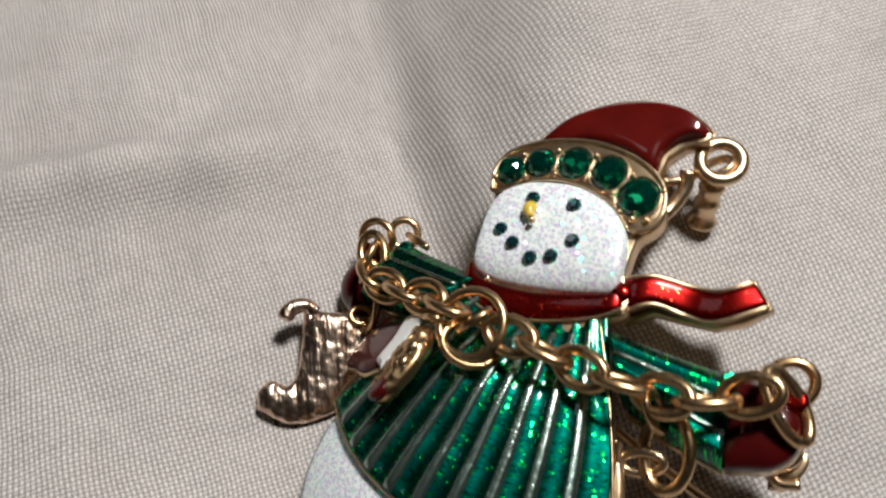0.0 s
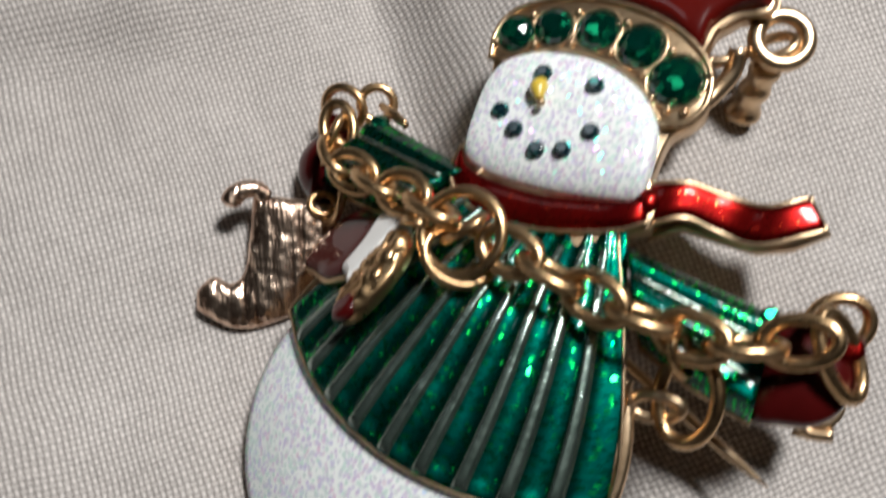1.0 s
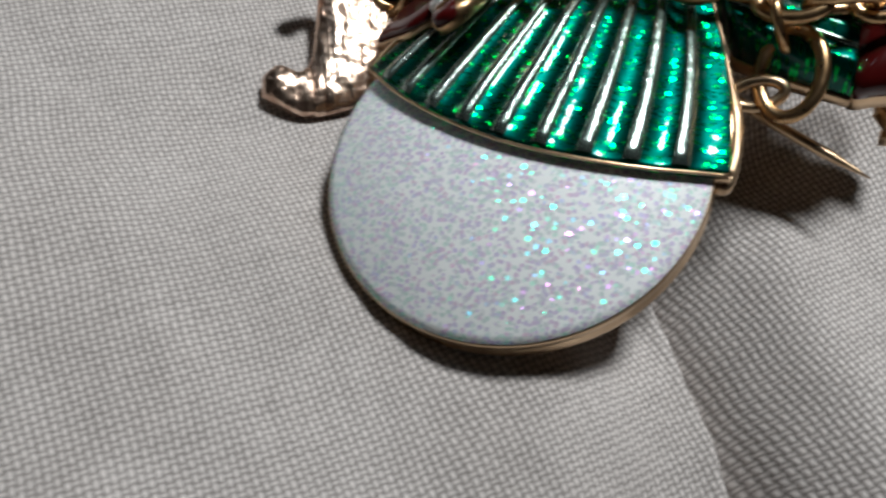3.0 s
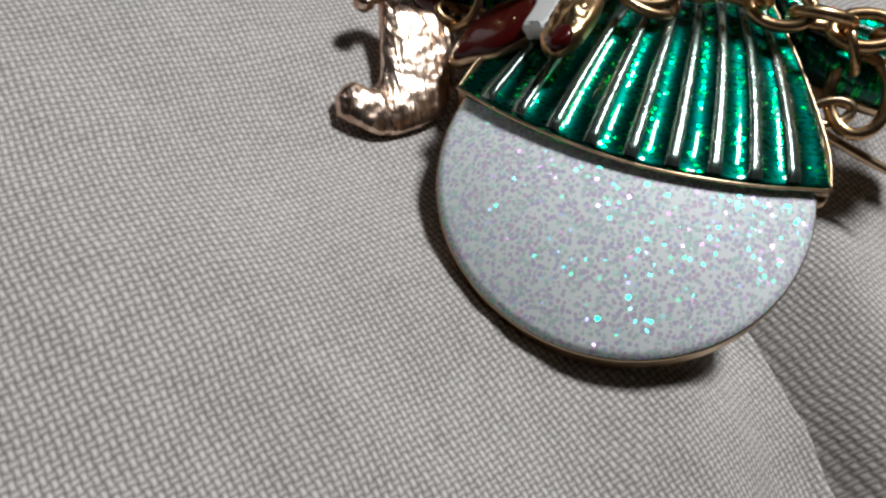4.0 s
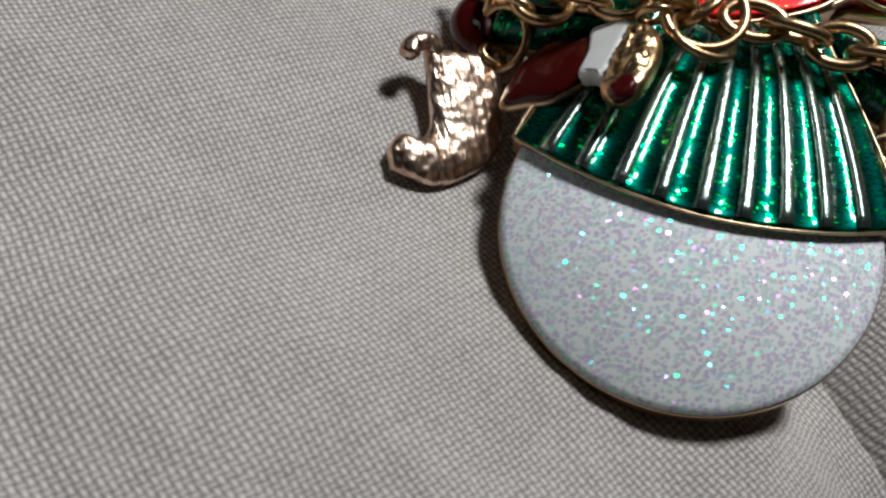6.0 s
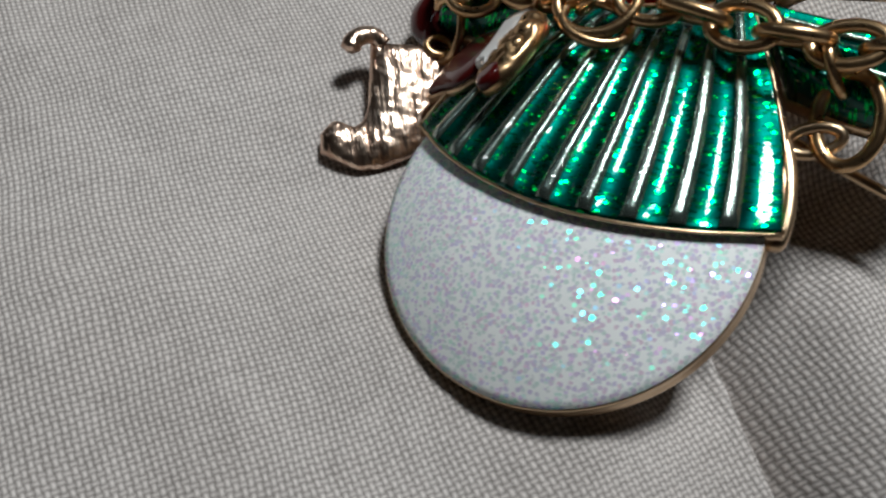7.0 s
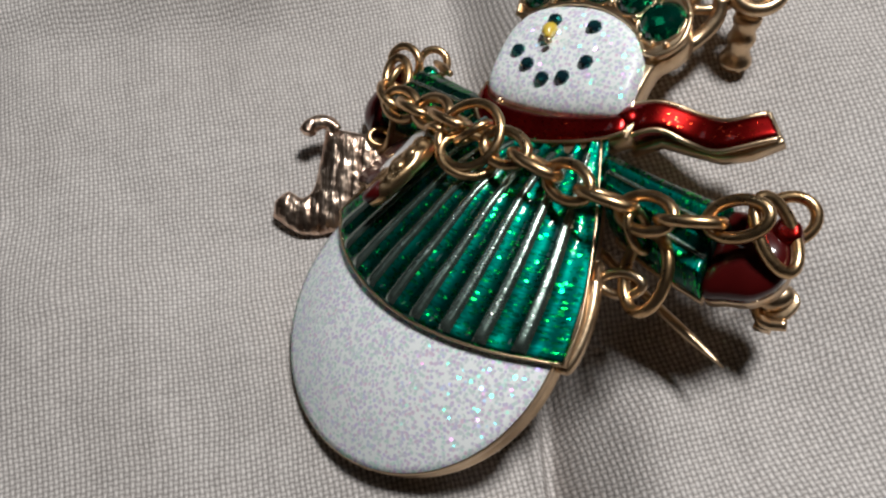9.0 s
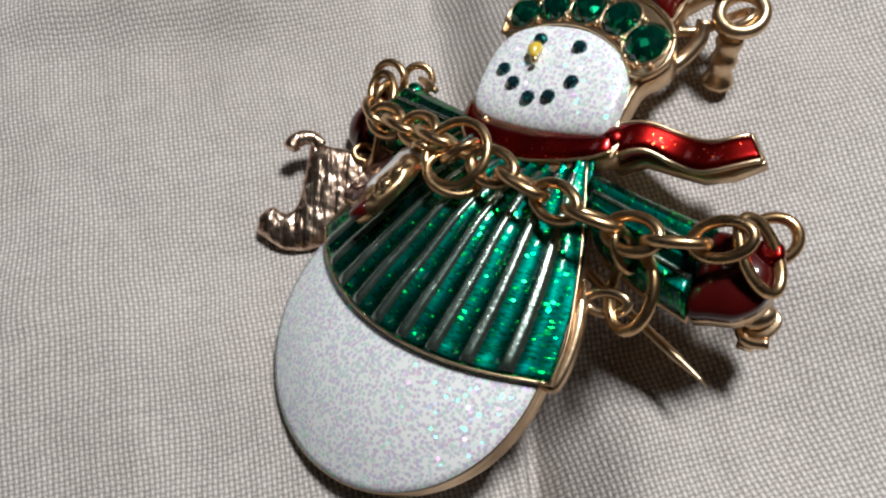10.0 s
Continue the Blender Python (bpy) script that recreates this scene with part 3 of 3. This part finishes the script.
for (x, y, r), (v, w, q) in zip(HAT_STONES, HAT_STONES[1:]):
    mid, way = Vector(((x + v) / 2, (y + w) / 2)), Vector((y - w, v - x)).normalized()
    for d in (1.25, -1.25):
        part("prong", ball((mid.x + d * way.x, mid.y + d * way.y, 0.65), 0.34, seg=10), GOLD, hat_band)
for x, y in ((5.6, 30.4), (4.4, 30.1), (3.0, 30.4), (5.9, 33.6), (-10.2, 30.0)):
    part("prong", ball((x, y, 0.65), 0.32, seg=10), GOLD, hat_band)
HAT_TOP = [(-8.2, 35.1), (-6.4, 38.35), (-3.95, 40.5), (-1.35, 41.8), (1.4, 42.4), (4.25, 42.2), (7.0, 40.8)]
HAT_LOW = [(-7.4, 35.2), (-2.9, 36.5), (1.2, 36.3), (4.0, 35.3), (4.1, 37.4), (5.2, 39.2), (6.9, 40.2)]


def hat_level(a, b, p):
    """The hat swells towards its tip and falls off steeply there."""
    q = (a - 0.66) / (0.66 if a < 0.66 else 0.34)
    return -0.4 + 1.4 * math.sqrt(max(0.0, (1 - abs(q) ** 5) * (1 - abs(2 * b - 1) ** 5)))


part("hat", ruled(HAT_TOP, HAT_LOW, 60, 24, hat_level, -0.8), MAROON, brooch, "glossy dark red enamel hat")
HAT_RIM = [(-8.4, 34.9), (-6.5, 38.4), (-4.0, 40.6), (-1.4, 41.9), (1.4, 42.5), (4.3, 42.3), (7.2, 40.9), (7.2, 39.9), (5.5, 38.9), (4.5, 37.3), (4.5, 35.0), (0, 34.9)]
part("hat_setting", slab(HAT_RIM, -2.2, -0.35), GOLD, brooch, "gold back plate of the hat")
part("hat_rim", tube([(p.x, p.y, -0.3) for p in spline(HAT_RIM[:10], 60)], 0.15, sides=10), GOLD, brooch, "thin gold rim of the hat")
part("hat_loop", wire_ring((8.5, 39.2, -2.2), (0.25, 0.1, 1), (1, 0, 0), 1.85, 1.95, 0.62, 36), GOLD, brooch, "gold loop at the tip of the hat")
part("hat_loop", wire_ring((8.2, 38.7, -2.7), (-0.5, 0.3, 1), (1, 0.4, 0), 1.5, 1.2, 0.42, 32), GOLD, brooch)
part("hat_arm", tube(spline([(4.7, 35.2, -1.2), (5.6, 36.0, -1.9), (6.6, 37.2, -2.4), (7.0, 38.0, -2.4)], 14), 0.45, sides=10), GOLD, brooch)

# scarf
SCARF_TOP = [(-8.6, 21.6), (-7.2, 20.3), (-4.5, 20.2), (-0.9, 20.8), (2.6, 22.0), (5.0, 23.0), (6.5, 24.0)]
SCARF_LOW = [(-8.4, 19.2), (-6.0, 17.6), (-3.2, 17.4), (0.4, 18.2), (3.6, 19.6), (5.8, 20.9), (7.2, 22.2)]
part("scarf", ruled(SCARF_TOP, SCARF_LOW, 60, 20, cushion(-0.25, 1.0, 8.0, 4.5), -0.6), RED, brooch, "translucent red enamel scarf")
part("scarf_edge", tube([(p.x, p.y, 0.55) for p in spline(SCARF_LOW, 40)], 0.17), GOLD, brooch, "thin gold border")
part("scarf_setting", slab([(-8.7, 21.6), (-8.6, 19.2), (-6.1, 17.4), (-3.2, 17.1), (0.6, 17.9), (4.2, 19.4), (7.5, 21.8), (7.0, 24.0), (0, 21)], -1.9, 0.2), GOLD, brooch)
TAIL_TOP = [(5.9, 25.0), (8.2, 26.2), (11.1, 26.7), (13.5, 27.2), (15.5, 29.0)]
TAIL_LOW = [(6.9, 22.0), (9.0, 23.8), (11.5, 24.1), (14.2, 24.5), (17.4, 27.4)]


def wavy(a, b, p):
    return -0.55 - 1.6 * a + 0.6 * math.sqrt(max(0, 1 - abs(2 * b - 1) ** 5)) + 0.3 * math.sin(9 * a)


part("scarf_tail", ruled(TAIL_TOP, TAIL_LOW, 50, 16, wavy, -2.8), RED, brooch, "waving red enamel scarf end with gold edge")
for line in (TAIL_TOP, TAIL_LOW, [TAIL_TOP[-1], (16.4, 28.1), TAIL_LOW[-1]]):
    pts = spline(line, 40)
    tail = [(p.x, p.y, -0.35 - 1.6 * (q if len(line) > 3 else 1.0) + 0.3 * math.sin(9 * (q if len(line) > 3 else 1.0))) for p, q in ((p, i / 39) for i, p in enumerate(pts))]
    part("scarf_tail_edge", tube(tail, 0.22), GOLD, brooch, "polished gold border")
part("scarf_tail_setting", slab([(5.8, 25.3), (8.1, 26.5), (11.1, 27.0), (13.5, 27.6), (15.5, 29.4), (17.8, 27.4), (16.2, 25.4), (14.2, 24.1), (11.6, 23.7), (9.1, 23.4), (7.2, 21.7)], -3.4, -2.0), GOLD, brooch)
part("scarf_knot", ball((6.2, 23.5, -0.2), 1.15, 0.7), RED, brooch, "small red enamel knot")

# pin and catch at the back
part("pin_needle", tube(spline([(6.0, 14.0, -3.6), (14.3, 12.1, -5.6), (22.1, 10.5, -7.0)], 20), 0.42, taper=lambda s: 1.0 if s < 0.8 else 1.0 - 4.2 * (s - 0.8)), GOLD, brooch, "pointed gold pin")
part("body_loop", wire_ring((13.4, 11.4, -1.8), (0.2, -0.6, 1), (0.8, 0.58, -0.2), 1.75, 0.9, 0.42), GOLD, brooch, "small gold loop at the sweater's edge")
catch_line = spline([(8.3, 37.6, -3.4), (8.0, 36.3, -5.4), (7.6, 35.2, -7.6)], 30)
part("pin_catch", tube(catch_line, 1.25, sides=18, taper=lambda q: 0.9 + 0.09 * math.sin(16 * q) + 0.3 * smooth_step((q - 0.82) / 0.18)), GOLD, brooch, "ridged rolled gold safety catch")
part("pin_catch_block", slab([(6.3, 33.9), (8.3, 34.7), (7.8, 36.0), (5.8, 35.2)], -9.6, -7.8, 0.15), GOLD, brooch)
part("pin_catch_arm", tube(spline([(6.2, 37.2, -1.6), (6.5, 35.6, -2.4), (6.0, 33.4, -2.6), (5.4, 31.4, -2.0)], 14), 0.7, sides=10), GOLD, brooch)

# ---- chain and charms ----
chain = empty_thing("chain", LIE, "gold oval-link chain draped across the brooch", "chain")
CHAIN_A = [(-20.0, 18.4, -1.0), (-18.3, 16.4, -0.2), (-15.4, 15.5, 1.0), (-11.8, 15.5, 2.4), (-8.0, 15.7, 3.7), (-6.0, 15.6, 4.3)]
CHAIN_B = [(0.7, 15.5, 4.3), (3.9, 15.5, 4.0), (7.4, 15.5, 3.5), (11.0, 16.0, 2.7), (14.1, 16.5, 2.1), (16.6, 17.5, 1.6), (19.2, 19.4, 0.9)]


def lay_chain(path, count, first):
    """Links along a path, in turn lying flat and standing on edge."""
    fine = spline(path, 200)
    length = [0.0]
    for a, b in zip(fine, fine[1:]):
        length.append(length[-1] + (b - a).length)
    for k in range(count + 1):
        want = length[-1] * k / count
        i = max(1, next((q for q, v in enumerate(length) if v >= want - 1e-6), len(fine) - 1))
        t = (fine[min(i + 2, len(fine) - 1)] - fine[max(i - 2, 0)]).normalized()
        flat = (k + first) % 2 == 0
        nrm = Vector((-0.1, -0.25, 1)) if flat else Vector((0, 0, 1)).cross(t) + Vector((0, 0, 0.4))
        nrm = nrm + Vector((random.uniform(-0.18, 0.18), random.uniform(-0.18, 0.18), random.uniform(0, 0.1)))
        part("link", wire_ring(fine[i], nrm, t, 2.25, 1.42, 0.48, 28), GOLD_CHAIN, chain)


lay_chain(CHAIN_A, 5, 0)
lay_chain(CHAIN_B, 6, 0)
part("centre_ring", wire_ring((-2.8, 15.0, 4.7), (0.05, -0.1, 1), (1, 0, 0), 2.95, 2.95, 0.42, 40), GOLD_CHAIN, chain, "larger round gold ring")
part("centre_ring", wire_ring((-2.5, 13.6, 3.7), (0.3, 0.35, 1), (1, 0.2, 0), 2.5, 2.1, 0.4), GOLD_CHAIN, chain)
part("centre_ring", wire_ring((-3.0, 15.4, 4.2), (-0.8, 0.5, 0.5), (0.5, 0.6, 0.2), 1.7, 1.2, 0.36), GOLD_CHAIN, chain)
part("end_ring", wire_ring((-21.2, 20.3, -1.9), (0.2, -0.6, 1), (1, 0, 0), 1.9, 1.75, 0.42), GOLD_CHAIN, chain)
part("end_ring", wire_ring((-20.0, 22.3, -4.2), (0.6, -0.2, 1), (1, 0, 0), 1.5, 1.5, 0.42), GOLD_CHAIN, chain)
part("end_ring", wire_ring((-20.2, 17.6, -1.6), (-0.9, -0.1, 0.4), (0.2, 1, 0.2), 2.1, 1.6, 0.38), GOLD_CHAIN, chain)
part("end_ring", wire_ring((21.65, 20.05, -0.65), (0.595, 0.287, 0.63), (0.66, -0.6, -0.35), 2.9, 1.6, 0.48), GOLD_CHAIN, chain)
part("end_ring", wire_ring((20.9, 22.4, -3.6), (0.3, -0.2, 1), (0.7, 1, 0), 2.0, 1.7, 0.48), GOLD_CHAIN, chain)
part("clasp_bar", tube(spline([(-19.0, 22.2, -3.4), (-17.0, 21.8, -2.6), (-15.0, 21.3, -2.0)], 12), 0.5, sides=10, taper=lambda q: 1.0 - 0.35 * abs(2 * q - 1)), GOLD_CHAIN, chain, "short gold clasp bar")

ring = empty_thing("jump_ring", LIE, "loose round gold jump ring hooked to the brooch edge", "ring")
part("wire", wire_ring((15.0, 12.9, -0.8), (-0.3, -0.42, 1), (1, 0.25, 0), 2.05, 3.05, 0.5, 40), GOLD_CHAIN, ring)
part("wire", wire_ring((13.4, 15.2, 1.0), (1, 0.4, 0.4), (0, 0.6, 1), 1.7, 1.1, 0.38), GOLD_CHAIN, ring)

# clutch with a domed head under the mitten
bell = empty_thing("clutch_charm", LIE @ Matrix.Translation(Vector((-1.1, -0.3, 0)) * MM), "small polished gold clutch hanging below the mitten", "charm")
part("plate", pillow([(22.0, 18.2), (23.6, 19.1), (25.0, 18.5), (25.1, 17.2), (24.5, 16.1), (23.0, 16.1), (21.9, 16.9)], -8.0, -7.5, 0.25, 40, 0.7), GOLD, bell)
dome = ball((0, 0, 0), 1.25, 0.8)
bmesh.ops.scale(dome, vec=(1.15, 0.8, 1), verts=dome.verts)
bmesh.ops.rotate(dome, cent=(0, 0, 0), matrix=Euler((0, 0, radians(55))).to_matrix(), verts=dome.verts)
bmesh.ops.translate(dome, vec=(23.6, 17.6, -6.9), verts=dome.verts)
part("dome", dome, GOLD, bell, "polished domed head")
part("lip", tube(spline([(22.2, 16.6, -7.4), (23.6, 15.6, -7.5), (25.2, 16.2, -7.5)], 12), 0.5, sides=10), GOLD, bell)
part("block", slab([(23.0, 14.9), (24.2, 15.2), (24.0, 16.3), (22.8, 16.0)], -9.2, -7.9, 0.15), GOLD, bell)

# stocking charm on the cloth, its grained back up
SIDE, RISE, FACE = Vector((0.995, -0.035, 0.095)), Vector((0.0, 0.937, 0.35)), Vector((-0.101, -0.348, 0.932))
STOCK = Matrix.Translation(Vector((-12.32, 15.76, 1.29)) * MM) @ Matrix((SIDE, RISE, FACE)).transposed().to_4x4()
stocking = empty_thing("stocking_charm", STOCK, "gold stocking-shaped charm with a grained back lying on the cloth", "charm")
INSTEP = [(0.3, 4.6), (0.0, 2.6), (-0.4, 0.4), (-1.0, -2.0), (-2.2, -2.9), (-3.7, -2.2), (-5.1, -3.2)]
HEEL = [(7.0, 3.2), (6.7, 1.2), (6.0, -1.4), (5.0, -4.2), (2.6, -6.1), (-1.8, -6.9), (-5.3, -4.9)]
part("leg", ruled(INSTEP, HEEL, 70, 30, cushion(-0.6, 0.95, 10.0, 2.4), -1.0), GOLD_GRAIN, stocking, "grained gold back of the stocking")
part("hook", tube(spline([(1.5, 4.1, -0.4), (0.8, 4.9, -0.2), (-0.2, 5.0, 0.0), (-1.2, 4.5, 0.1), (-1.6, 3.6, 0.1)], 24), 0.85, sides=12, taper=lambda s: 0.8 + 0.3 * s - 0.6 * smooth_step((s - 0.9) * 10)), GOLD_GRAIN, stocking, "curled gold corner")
hang = STOCK.to_3x3().transposed() @ (Vector((-5.6, 19.2, 4.2)) - STOCK.translation / MM)
part("ring", wire_ring(hang, STOCK.to_3x3().transposed() @ Vector((-0.9, -0.05, 0.38)), (0.3, 1, 0), 2.65, 2.55, 0.37, 36), GOLD_CHAIN, stocking, "round gold ring")
part("ring", wire_ring((6.2, 3.2, 0.1), (0.2, 0.2, 1), (1, 0, 0), 1.1, 0.9, 0.34), GOLD_CHAIN, stocking)

# mitten-shaped charm: red end, white band, knobbly gold end
ALONG, FACING = Vector((0.494, -0.323, 0.807)), Vector((-0.644, 0.488, 0.589))
LEAN = Matrix.Translation(Vector((-3.5, 12.2, 9.7)) * MM) @ Matrix((ALONG, FACING.cross(ALONG), FACING)).transposed().to_4x4()
charm = empty_thing("mitten_charm", LEAN, "dark red enamel charm with white band and gold end", "charm")
RED_END = [(-0.9, -2.1), (0.1, 0.2), (0.0, 2.5), (-2.4, 3.5), (-4.6, 3.8), (-6.6, 2.4), (-7.7, 0.2), (-7.8, -1.7), (-6.0, -2.3), (-3.9, -3.0), (-2.3, -2.8)]
part("red_end", pillow(RED_END, -0.9, -0.35, 0.55, 60, 1.6), DARK_RED, charm, "dark red enamel end")
part("red_setting", slab([(1.04 * x - 0.1, 1.08 * y) for x, y in RED_END], -1.3, -0.5, 0.2, 60), GOLD, charm)
part("white_band", pillow([(-1.1, -2.3), (-0.4, 0.0), (-0.1, 2.6), (1.4, 2.7), (3.2, 1.9), (2.4, -0.6), (1.0, -3.6), (-0.1, -3.0)], -0.9, 0.0, 0.5, 48, 0.55), PLAIN_WHITE, charm, "white enamel band")
gold_end = pillow([(2.9, 1.2), (4.4, 0.8), (5.1, -0.8), (5.0, -2.8), (4.4, -4.6), (3.4, -6.2), (1.9, -6.7), (0.9, -5.9), (0.7, -4.6), (0.9, -3.4), (2.0, -0.8)], -0.9, -0.2, 0.9, 80, 1.3)
for v in gold_end.verts:
    if v.co.z > -0.2:
        v.co.z += smooth_step((v.co.z + 0.2) / 0.6) * (0.4 * noise.noise(Vector((v.co.x * 1.0, v.co.y * 1.0, 5.0))) + 0.2 * noise.noise(Vector((v.co.x * 2.0, v.co.y * 2.0, 1.0))))
cuff = part("gold_end", gold_end, GOLD_CHAIN, charm, "knobbly gold end")
for x, y, size in ((3.5, 0.1, 0.65), (3.9, -1.5, 0.8), (3.7, -3.1, 0.75), (2.5, -2.3, 0.7), (2.2, -3.8, 0.7)):
    part("knob", ball((x, y, 0.4), 1.15 * size, 0.6), GOLD_CHAIN, cuff)
part("red_tip", pillow([(1.3, -5.6), (2.3, -4.6), (3.3, -5.0), (3.5, -6.0), (2.9, -6.8), (1.9, -6.9)], -0.2, 0.35, 0.4, 30, 0.6), DARK_RED, charm, "small round red enamel tip")
part("ring", wire_ring((4.9, 1.5, 0.2), (0.2, 1, 0.4), (1, 0, 0.3), 1.2, 0.9, 0.3), GOLD_CHAIN, charm)
